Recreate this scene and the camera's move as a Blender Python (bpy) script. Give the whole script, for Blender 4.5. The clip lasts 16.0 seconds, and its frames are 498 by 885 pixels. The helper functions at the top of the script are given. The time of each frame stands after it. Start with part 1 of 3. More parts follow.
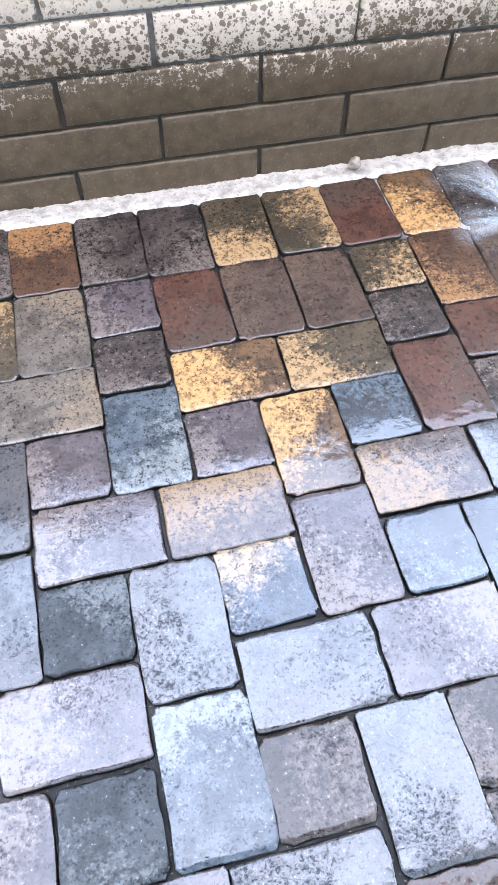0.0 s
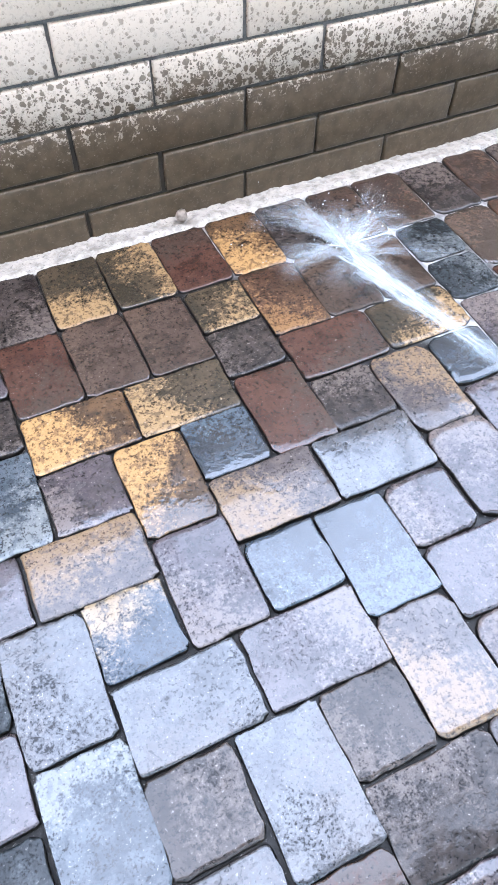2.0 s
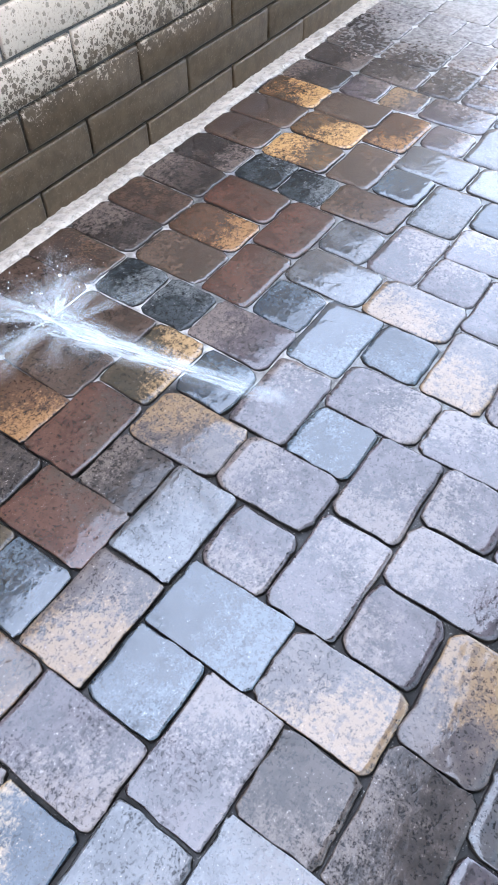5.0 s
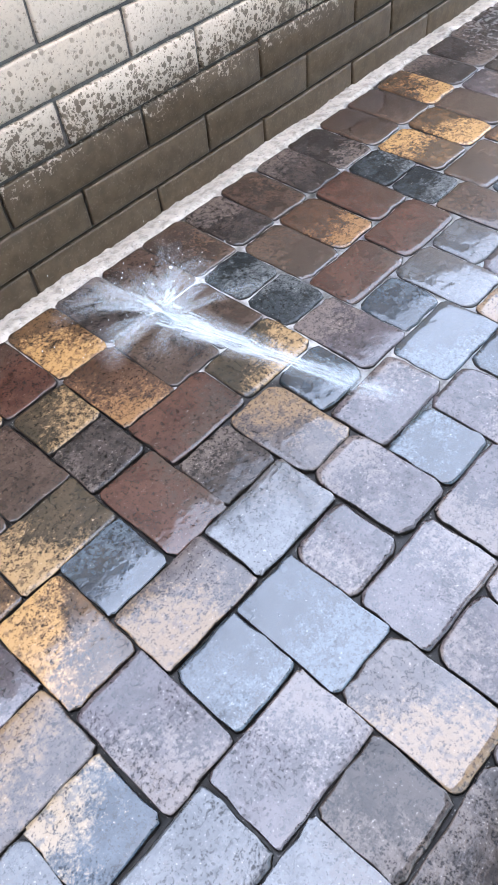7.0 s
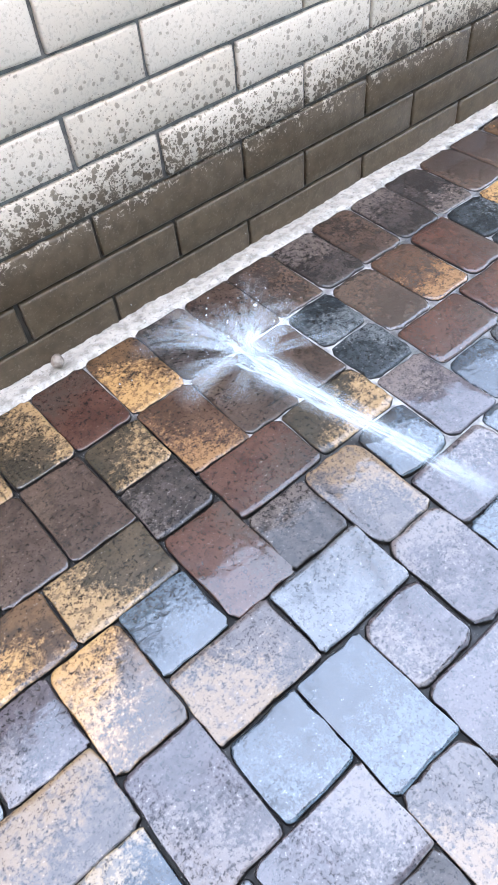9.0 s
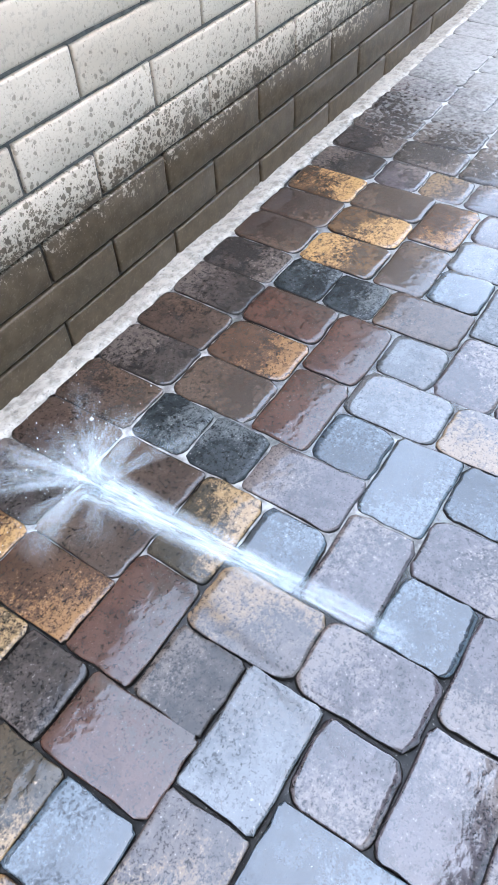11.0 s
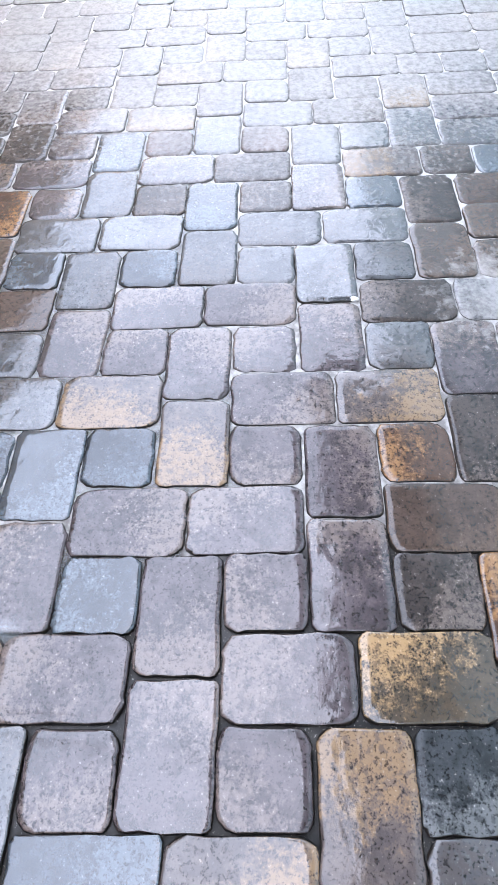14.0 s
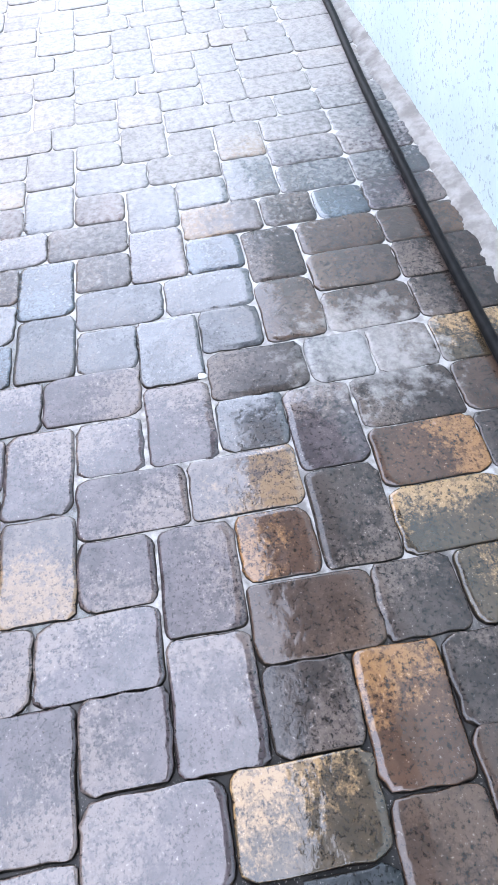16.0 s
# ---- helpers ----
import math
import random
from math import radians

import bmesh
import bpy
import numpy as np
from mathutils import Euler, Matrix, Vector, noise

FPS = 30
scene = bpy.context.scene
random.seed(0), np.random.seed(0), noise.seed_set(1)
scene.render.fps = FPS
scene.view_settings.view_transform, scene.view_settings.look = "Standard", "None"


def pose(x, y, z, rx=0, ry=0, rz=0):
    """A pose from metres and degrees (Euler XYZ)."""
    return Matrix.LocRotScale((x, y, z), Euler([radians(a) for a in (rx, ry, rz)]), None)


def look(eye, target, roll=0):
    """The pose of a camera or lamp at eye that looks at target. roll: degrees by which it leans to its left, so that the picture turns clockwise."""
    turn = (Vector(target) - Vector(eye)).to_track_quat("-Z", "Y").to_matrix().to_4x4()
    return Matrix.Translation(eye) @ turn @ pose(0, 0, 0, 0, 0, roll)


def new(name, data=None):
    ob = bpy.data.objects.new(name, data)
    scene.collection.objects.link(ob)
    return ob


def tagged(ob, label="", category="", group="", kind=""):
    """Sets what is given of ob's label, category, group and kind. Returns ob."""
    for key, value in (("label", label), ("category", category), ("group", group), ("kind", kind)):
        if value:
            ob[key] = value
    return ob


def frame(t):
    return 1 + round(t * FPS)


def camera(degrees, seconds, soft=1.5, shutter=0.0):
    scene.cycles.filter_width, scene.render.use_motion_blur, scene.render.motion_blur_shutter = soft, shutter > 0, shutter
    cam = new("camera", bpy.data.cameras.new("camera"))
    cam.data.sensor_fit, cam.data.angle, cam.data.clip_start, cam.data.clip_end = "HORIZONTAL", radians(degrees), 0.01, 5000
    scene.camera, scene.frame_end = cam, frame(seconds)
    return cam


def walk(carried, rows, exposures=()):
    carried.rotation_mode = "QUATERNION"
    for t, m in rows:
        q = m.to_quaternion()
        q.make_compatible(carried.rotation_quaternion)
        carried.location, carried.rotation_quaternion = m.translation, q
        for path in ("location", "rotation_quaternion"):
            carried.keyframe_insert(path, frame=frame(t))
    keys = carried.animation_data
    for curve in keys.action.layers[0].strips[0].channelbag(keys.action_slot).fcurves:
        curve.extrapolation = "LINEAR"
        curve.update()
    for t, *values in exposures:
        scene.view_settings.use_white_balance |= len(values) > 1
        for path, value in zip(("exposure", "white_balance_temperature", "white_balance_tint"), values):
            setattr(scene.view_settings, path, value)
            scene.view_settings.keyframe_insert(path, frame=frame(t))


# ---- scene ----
cam = camera(39.82, 16.0)
PATH = [
    (0, -0.2710, 0.4114, 1.0334, 32.03, -0.74, -13.51),
    (0.5, -0.2901, 0.3898, 1.0473, 34.34, -1.40, -16.57),
    (1, -0.2842, 0.3737, 1.0549, 35.20, -1.80, -18.62),
    (1.5, -0.2522, 0.3637, 1.0658, 35.68, -0.92, -20.76),
    (2, -0.1554, 0.3401, 1.0727, 35.73, -0.56, -24.91),
    (2.5, -0.0953, 0.3472, 1.0858, 35.73, -1.27, -31.72),
    (3, -0.0871, 0.4563, 1.0777, 36.29, -1.06, -39.06),
    (3.5, -0.0940, 0.4943, 1.0761, 36.55, -0.99, -45.69),
    (4, -0.0825, 0.4806, 1.0838, 36.80, -1.04, -51.97),
    (4.2, -0.0755, 0.4742, 1.0819, 36.54, -1.22, -54.02),
    (6.3, -0.0193, 0.3957, 1.0445, 37.45, 4.48, -54.31),
    (6.5, -0.0322, 0.4139, 1.0447, 37.35, 4.36, -52.54),
    (7, -0.0608, 0.4502, 1.0437, 37.66, 4.56, -47.85),
    (7.5, -0.0752, 0.4682, 1.0453, 37.76, 4.47, -43.74),
    (8, -0.0795, 0.4719, 1.0461, 38.09, 4.27, -41.13),
    (8.2, -0.0755, 0.4749, 1.0527, 38.21, 4.17, -40.50),
    (10.5, 0.1258, 0.7371, 1.0796, 40.06, 3.53, -49.04),
    (11, 0.1532, 0.7169, 1.0838, 39.52, 2.33, -57.05),
    (11.5, 0.1670, 0.6941, 1.0629, 39.64, 2.66, -64.36),
    (12, 0.1814, 0.6703, 1.0575, 38.99, 2.77, -71.47),
    (12.5, 0.1857, 0.6174, 1.0476, 37.87, 2.16, -77.70),
    (13, 0.1861, 0.5724, 1.0439, 37.41, 2.37, -81.88),
    (13.5, 0.1996, 0.5263, 1.0518, 37.19, 2.86, -85.61),
    (14, 0.2164, 0.4589, 1.0537, 37.11, 2.95, -89.14),
    (14.5, 0.2289, 0.4191, 1.0588, 37.13, 3.36, -92.36),
    (15, 0.2459, 0.4002, 1.0604, 37.16, 3.54, -95.84),
    (15.5, 0.2966, 0.3340, 1.0469, 37.01, 3.84, -98.25),
    (16, 0.3859, 0.2751, 1.0495, 38.17, 4.47, -99.21),
]
EXPOSURE = 2.26
walk(cam, [(t, pose(x, y, z, rx, ry, rz)) for t, x, y, z, rx, ry, rz in PATH],
     [(0, EXPOSURE + 0.56, 7250, 20), (2, EXPOSURE + 0.44, 7150, 19), (3.5, EXPOSURE + 0.28, 6900, 17), (6.5, EXPOSURE + 0.12, 7550, 20), (8, EXPOSURE + 0.34, 7200, 18),
      (10.5, EXPOSURE + 0.2, 7000, 16), (11, EXPOSURE + 0.12, 7050, 15), (12.5, EXPOSURE + 0.02, 7700, 20), (14, EXPOSURE + 0.05, 7850, 21), (16, EXPOSURE + 0.05, 7750, 21)])

# ---- light: open shade, the sun behind the house, bright hazy sky over the yard ----
world = bpy.data.worlds.new("sky")
scene.world = world
world.use_nodes = True
wn, wl = world.node_tree.nodes, world.node_tree.links
sky = wn.new("ShaderNodeTexSky")
sky.sky_type, sky.sun_disc = "NISHITA", False
sky.sun_elevation, sky.sun_rotation = radians(48), radians(188)
sky.air_density, sky.dust_density, sky.ozone_density = 1.0, 4.5, 1.0
haze = wn.new("ShaderNodeMix")     # thin high cloud, even all over
haze.data_type, haze.blend_type = "RGBA", "ADD"
haze.inputs[0].default_value = 1.0
haze.inputs[7].default_value = (3.75, 5.08, 7.0, 1)
wl.new(sky.outputs[0], haze.inputs[6])
wl.new(haze.outputs[2], wn["Background"].inputs[0])
wn["Background"].inputs[1].default_value = 0.15
sun = bpy.data.lights.new("sun", "SUN")
sun.energy, sun.angle, sun.color = 2.0, radians(0.6), (1.0, 0.95, 0.88)
new("sun", sun).matrix_world = look((-0.85, -6.1, 6.8), (0, 0, 0), 0)

U = 0.0705          # half a small stone, joint included
EDGE_Y = 1.48       # between the first and the second course of stones
WALL_Y = 1.765      # face of the block wall
HOUSE_Y = -0.468    # face of the stuccoed house
SCUM = (1.42, -0.07, 0.0)     # middle of the pale scum on the stones


# ---- materials ----
class Nodes:
    """A small writer of node trees."""
    def __init__(self, name):
        self.m = bpy.data.materials.new(name)
        self.m.use_nodes = True
        self.t = self.m.node_tree
        self.b = self.t.nodes["Principled BSDF"]

    def n(self, kind, **values):
        node = self.t.nodes.new("ShaderNode" + kind)
        for k, v in values.items():
            node.inputs[k.replace("_", " ")].default_value = v
        return node

    def link(self, a, b):
        self.t.links.new(a, b)

    def math(self, op, a, b=0.0, c=0.0, clamp=False):
        node = self.t.nodes.new("ShaderNodeMath")
        node.operation, node.use_clamp = op, clamp
        for i, v in enumerate((a, b, c)):
            if isinstance(v, (int, float)):
                node.inputs[i].default_value = v
            else:
                self.link(v, node.inputs[i])
        return node.outputs[0]

    def noise(self, vec, scale, detail=4.0, rough=0.55, lac=2.0):
        node = self.n("TexNoise", Scale=scale, Detail=detail, Roughness=rough, Lacunarity=lac)
        if vec:
            self.link(vec, node.inputs["Vector"])
        return node.outputs["Fac"]

    def step(self, v, a, b):
        """0 under a, 1 over b, smooth between."""
        node = self.t.nodes.new("ShaderNodeMapRange")
        node.interpolation_type = "SMOOTHSTEP"
        self.link(v, node.inputs["Value"])
        node.inputs["From Min"].default_value, node.inputs["From Max"].default_value = a, b
        return node.outputs["Result"]

    def mix(self, f, a, b, how="MIX"):
        node = self.t.nodes.new("ShaderNodeMix")
        node.data_type, node.blend_type = "RGBA", how
        for v, s in ((f, node.inputs[0]), (a, node.inputs[6]), (b, node.inputs[7])):
            if isinstance(v, (int, float)):
                s.default_value = v
            elif isinstance(v, tuple):
                s.default_value = (*v, 1)
            else:
                self.link(v, s)
        return node.outputs[2]

    def bump(self, height, strength, distance, after=None):
        node = self.n("Bump", Strength=strength, Distance=distance)
        self.link(height, node.inputs["Height"])
        if after:
            self.link(after, node.inputs["Normal"])
        return node.outputs[0]

    def place(self):
        return self.n("NewGeometry").outputs["Position"]

    def own(self, size=1.0):
        """Coordinates of the piece itself, shifted at random from piece to piece."""
        co = self.n("TexCoord").outputs["Object"]
        r = self.math("ADD", self.math("MULTIPLY", self.n("ObjectInfo").outputs["Random"], 37.0),
                      self.math("MULTIPLY", self.n("NewGeometry").outputs["Random Per Island"], 23.0))
        add = self.t.nodes.new("ShaderNodeVectorMath")
        comb = self.t.nodes.new("ShaderNodeCombineXYZ")
        for i in range(3):
            self.link(r, comb.inputs[i])
        self.link(co, add.inputs[0])
        self.link(comb.outputs[0], add.inputs[1])
        return add.outputs[0], co, r

    def set(self, **values):
        for k, v in values.items():
            s = self.b.inputs[k.replace("_", " ")]
            if isinstance(v, (int, float)):
                s.default_value = v
            elif isinstance(v, tuple):
                s.default_value = (*v, 1)
            else:
                self.link(v, s)
        return self.m


def wet_stone(name, a, b, patch, amount, grit=0.5, film_of_water=1.0):
    """A tumbled concrete paver under a film of water: two body colours in clouds, and a third pigment over one end."""
    w = Nodes(name)
    co, local, r = w.own()
    cloud = w.noise(co, 13.0, 4.0, 0.6)
    blot = w.noise(co, 46.0, 4.0, 0.6)
    grain = w.noise(co, 120.0, 4.0, 0.65)
    pits = w.noise(co, 270.0, 3.0, 0.6)
    body = w.mix(w.step(w.math("ADD", w.math("MULTIPLY", cloud, 0.6), w.math("MULTIPLY", blot, 0.4)), 0.42, 0.58), a, b)
    # the patch lies over one end or flank of each stone and breaks up into blotches at its edge
    sep = w.n("SeparateXYZ")
    w.link(local, sep.inputs[0])
    turn = w.math("MULTIPLY", r, 11.0)
    lean = w.math("ADD", w.math("MULTIPLY", sep.outputs[1], w.math("MULTIPLY", w.math("SINE", turn), 4.6)),
                  w.math("MULTIPLY", sep.outputs[0], w.math("MULTIPLY", w.math("COSINE", turn), 4.6)))
    field = w.math("ADD", w.noise(co, 9.0, 3.0, 0.55), lean)
    for speck, k in ((blot, 0.80), (grain, 0.85), (pits, 0.60)):
        field = w.math("ADD", field, w.math("MULTIPLY", w.math("SUBTRACT", speck, 0.5), k))
    cover = w.step(field, 0.50 - amount * 0.36, 0.90 - amount * 0.36)
    colour = w.mix(cover, body, w.mix(w.math("MULTIPLY", w.step(w.noise(co, 75.0, 3.0, 0.6), 0.50, 0.62), 0.60), patch, body))
    # open pores, and pale grit that the tumbling laid bare
    pore = w.math("MULTIPLY", w.step(w.math("ADD", w.math("MULTIPLY", grain, 0.55), w.math("MULTIPLY", pits, 0.45)), 0.48, 0.39), 0.55 + 0.42 * grit)
    colour = w.mix(pore, colour, w.mix(1.0, colour, (0.20, 0.19, 0.19), "MULTIPLY"))
    chip = w.math("MULTIPLY", w.step(w.math("ADD", w.math("MULTIPLY", pits, 0.5), w.math("MULTIPLY", grain, 0.5)), 0.60, 0.66), 0.25 + 0.40 * grit)
    colour = w.mix(chip, colour, w.mix(0.55, w.mix(1.0, colour, (2.6, 2.5, 2.4), "MULTIPLY"), (0.34, 0.31, 0.28)))
    # past the washed stretch: pale dry sand, with sky glare painted into it
    world = w.place()
    far = w.n("SeparateXYZ")
    w.link(world, far.inputs[0])
    dry = w.math("ADD", far.outputs[0], w.math("MULTIPLY", w.math("SUBTRACT", w.noise(world, 3.0, 4.0), 0.5), 0.8))
    dry = w.math("ADD", dry, w.math("MULTIPLY", w.math("SUBTRACT", w.noise(world, 60.0, 3.0), 0.5), 1.1))
    side = w.math("ABSOLUTE", w.math("SUBTRACT", far.outputs[1], 0.45))      # less pale along both walls
    dry = w.step(w.math("ADD", dry, w.math("MULTIPLY", side, -0.40)), 1.72, 2.40)
    scum = w.t.nodes.new("ShaderNodeVectorMath")      # a patch of dried rinse scum by the house
    scum.operation = "DISTANCE"
    w.link(world, scum.inputs[0])
    scum.inputs[1].default_value = SCUM
    ring = w.math("ADD", scum.outputs["Value"], w.math("MULTIPLY", w.math("SUBTRACT", w.noise(world, 24.0, 4.0, 0.65), 0.5), 0.45))
    dry = w.math("MAXIMUM", dry, w.math("MULTIPLY", w.step(ring, 0.20, 0.05), 0.75))
    colour = w.mix(w.math("MULTIPLY", dry, 0.72), colour, w.mix(w.step(w.math("MULTIPLY_ADD", grain, 0.4, w.math("MULTIPLY", blot, 0.6)), 0.34, 0.60), (0.30, 0.28, 0.265), (0.46, 0.435, 0.41)))
    wetness = w.math("SUBTRACT", 1.0, w.math("MULTIPLY", dry, 0.80))
    soak = w.math("MULTIPLY_ADD", w.math("FRACT", w.math("MULTIPLY", r, 5.37)), 0.40, 0.60)      # some stones shed the water
    wetness = w.math("MULTIPLY", wetness, soak)
    # where the film is thin the grit stands through it
    film = w.noise(co, 8.0, 3.0, 0.5)
    thin = w.math("MULTIPLY", w.step(film, 0.44, 0.62), 0.25 + 0.55 * grit)
    thin = w.math("MULTIPLY", thin, w.math("MULTIPLY_ADD", w.step(far.outputs[0], 0.05, 0.55), -0.65, 1.0))      # more water runs further along
    broken = w.math("MULTIPLY", w.step(w.math("ADD", w.math("MULTIPLY", grain, 0.5), w.math("MULTIPLY", pits, 0.5)), 0.54, 0.44), thin)
    gloss = w.math("MULTIPLY", w.math("MULTIPLY", wetness, film_of_water), w.math("MULTIPLY_ADD", broken, -0.80, 1.0))
    n1 = w.bump(w.noise(co, 22.0, 2.0, 0.5), 0.30, 0.0032)
    n2 = w.bump(w.math("ADD", grain, blot), 0.35 + 0.35 * grit, 0.0020, n1)
    n3 = w.bump(pits, 0.35 + 0.30 * grit, 0.0009, n2)
    skin = w.bump(w.math("ADD", blot, w.math("MULTIPLY", w.math("MULTIPLY_ADD", pits, 0.5, grain), w.math("MULTIPLY", thin, 1.3))), 0.26, 0.0014, n1)
    rough = w.math("ADD", w.math("MULTIPLY_ADD", thin, 0.10, 0.20), w.math("MULTIPLY", dry, 0.40))
    return w.set(Base_Color=colour, Roughness=rough, Normal=n3, IOR=1.5, Specular_IOR_Level=w.math("MULTIPLY_ADD", gloss, 0.18, 0.12),
                 Coat_Weight=gloss, Coat_Roughness=w.math("MULTIPLY_ADD", thin, 0.06, 0.03), Coat_IOR=1.82, Coat_Normal=skin)


# mauve, light grey and slate-blue bodies have the sky's reflected tint mixed in
STONE = {
    "b": wet_stone("brown_stone", (0.042, 0.025, 0.018), (0.066, 0.040, 0.029), (0.086, 0.052, 0.035), 0.0, 0.5, 0.75),
    "d": wet_stone("charcoal_stone", (0.027, 0.020, 0.017), (0.054, 0.040, 0.034), (0.110, 0.082, 0.068), 0.0, 1.1, 0.45),
    "r": wet_stone("red_brown_stone", (0.054, 0.021, 0.014), (0.080, 0.033, 0.022), (0.055, 0.034, 0.025), 0.2, 0.5, 0.62),
    "g": wet_stone("brown_and_gold_stone", (0.040, 0.029, 0.018), (0.066, 0.045, 0.027), (0.32, 0.190, 0.090), 0.15, 0.8, 0.75),
    "o": wet_stone("rust_stone", (0.056, 0.027, 0.016), (0.080, 0.039, 0.023), (0.25, 0.122, 0.050), 0.06, 0.7, 0.75),
    "y": wet_stone("golden_stone", (0.056, 0.031, 0.018), (0.115, 0.060, 0.029), (0.42, 0.225, 0.088), 0.42, 0.7, 0.75),
    "k": wet_stone("sky_tinted_slate_stone", (0.012, 0.019, 0.026), (0.028, 0.039, 0.050), (0.060, 0.082, 0.098), 0.15, 0.8, 0.95),
    "q": wet_stone("rough_slate_stone", (0.014, 0.017, 0.018), (0.036, 0.041, 0.043), (0.100, 0.104, 0.102), 0.0, 1.3, 0.20),
    "n": wet_stone("rough_pale_slate_stone", (0.026, 0.036, 0.044), (0.070, 0.084, 0.094), (0.160, 0.165, 0.160), 0.05, 1.3, 0.60),
    "t": wet_stone("tan_grey_stone", (0.070, 0.055, 0.043), (0.120, 0.096, 0.076), (0.170, 0.120, 0.080), 0.05, 0.9, 0.55),
    "h": wet_stone("slate_and_cream_stone", (0.014, 0.026, 0.038), (0.034, 0.050, 0.066), (0.29, 0.195, 0.115), 0.45, 1.0, 0.9),
    "m": wet_stone("sky_tinted_mauve_stone", (0.038, 0.028, 0.030), (0.074, 0.055, 0.058), (0.14, 0.105, 0.092), 0.1, 0.9, 0.82),
    "l": wet_stone("sky_tinted_grey_stone", (0.034, 0.036, 0.040), (0.078, 0.080, 0.084), (0.060, 0.052, 0.050), 0.2, 1.2, 0.95),
    "c": wet_stone("cream_stone", (0.060, 0.046, 0.043), (0.100, 0.075, 0.066), (0.215, 0.132, 0.074), 0.50, 0.8, 0.78),
}
TONE_ORDER = "bdrgoykqnthmlc"


def block_face():
    """Pale slump block, soaked dark along the foot of the wall and spattered with drops above."""
    w = Nodes("pale_block")
    co = w.place()
    sep = w.n("SeparateXYZ")
    w.link(co, sep.inputs[0])
    r = w.n("ObjectInfo").outputs["Random"]
    tint = w.mix(r, (0.57, 0.470, 0.375), (0.50, 0.405, 0.315))
    fine = w.noise(co, 160.0, 4.0, 0.6)
    dry = w.mix(w.math("MULTIPLY", w.step(w.noise(co, 9.0, 4.0), 0.35, 0.7), 0.35), tint, (0.44, 0.365, 0.290))
    dry = w.mix(w.math("MULTIPLY", w.step(fine, 0.50, 0.34), 0.45), dry, (0.30, 0.25, 0.21))
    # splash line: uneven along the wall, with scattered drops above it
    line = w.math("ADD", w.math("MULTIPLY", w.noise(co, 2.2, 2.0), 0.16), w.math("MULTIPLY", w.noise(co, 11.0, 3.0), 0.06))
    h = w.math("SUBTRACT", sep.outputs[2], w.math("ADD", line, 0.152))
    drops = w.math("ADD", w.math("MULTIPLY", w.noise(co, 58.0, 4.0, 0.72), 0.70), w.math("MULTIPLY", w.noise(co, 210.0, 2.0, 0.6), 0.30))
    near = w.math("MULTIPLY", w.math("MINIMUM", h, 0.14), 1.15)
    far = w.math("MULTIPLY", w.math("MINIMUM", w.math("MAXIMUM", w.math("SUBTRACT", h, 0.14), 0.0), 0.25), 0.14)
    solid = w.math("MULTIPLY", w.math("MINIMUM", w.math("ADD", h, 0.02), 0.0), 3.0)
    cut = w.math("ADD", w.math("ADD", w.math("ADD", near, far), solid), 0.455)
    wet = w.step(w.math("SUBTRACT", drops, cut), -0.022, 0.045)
    for scale, most, least in ((62.0, 0.50, 0.13), (120.0, 0.42, 0.05)):      # round drops, fewer and smaller the higher they flew
        cell = w.n("TexVoronoi", Scale=scale)
        shift = w.t.nodes.new("ShaderNodeVectorMath")
        shift.operation = "MULTIPLY_ADD"
        wobble = w.n("TexNoise", Scale=90.0, Detail=2.0)
        w.link(co, wobble.inputs["Vector"])
        w.link(wobble.outputs["Color"], shift.inputs[0])
        shift.inputs[1].default_value = (0.010, 0.010, 0.010)
        w.link(co, shift.inputs[2])
        w.link(shift.outputs[0], cell.inputs["Vector"])
        pick = w.n("SeparateColor")
        w.link(cell.outputs["Color"], pick.inputs[0])
        size = w.math("MAXIMUM", w.math("MULTIPLY_ADD", h, -0.95, most), least)
        size = w.math("MULTIPLY", size, w.math("MULTIPLY_ADD", pick.outputs[0], 0.9, 0.25))
        wet = w.math("MAXIMUM", wet, w.step(w.math("SUBTRACT", size, cell.outputs["Distance"]), -0.05, 0.06))
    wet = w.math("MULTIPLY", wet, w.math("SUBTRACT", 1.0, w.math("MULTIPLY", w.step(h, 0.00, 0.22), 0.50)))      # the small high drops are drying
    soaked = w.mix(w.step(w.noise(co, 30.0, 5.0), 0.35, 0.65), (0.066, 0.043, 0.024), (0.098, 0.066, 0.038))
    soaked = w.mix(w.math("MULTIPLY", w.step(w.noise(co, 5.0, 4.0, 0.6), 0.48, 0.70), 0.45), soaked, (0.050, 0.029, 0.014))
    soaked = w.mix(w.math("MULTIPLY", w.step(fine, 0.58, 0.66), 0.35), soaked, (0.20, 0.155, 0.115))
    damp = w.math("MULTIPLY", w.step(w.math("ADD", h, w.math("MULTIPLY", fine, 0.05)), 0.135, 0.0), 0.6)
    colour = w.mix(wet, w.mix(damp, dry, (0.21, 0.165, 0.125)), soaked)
    n1 = w.bump(w.noise(co, 45.0, 5.0, 0.6), 0.35, 0.003)
    n2 = w.bump(fine, 0.45, 0.0014, n1)
    return w.set(Base_Color=colour, Roughness=w.math("MULTIPLY_ADD", wet, -0.45, 0.9), Normal=n2, Specular_IOR_Level=w.math("MULTIPLY_ADD", wet, 0.15, 0.25))


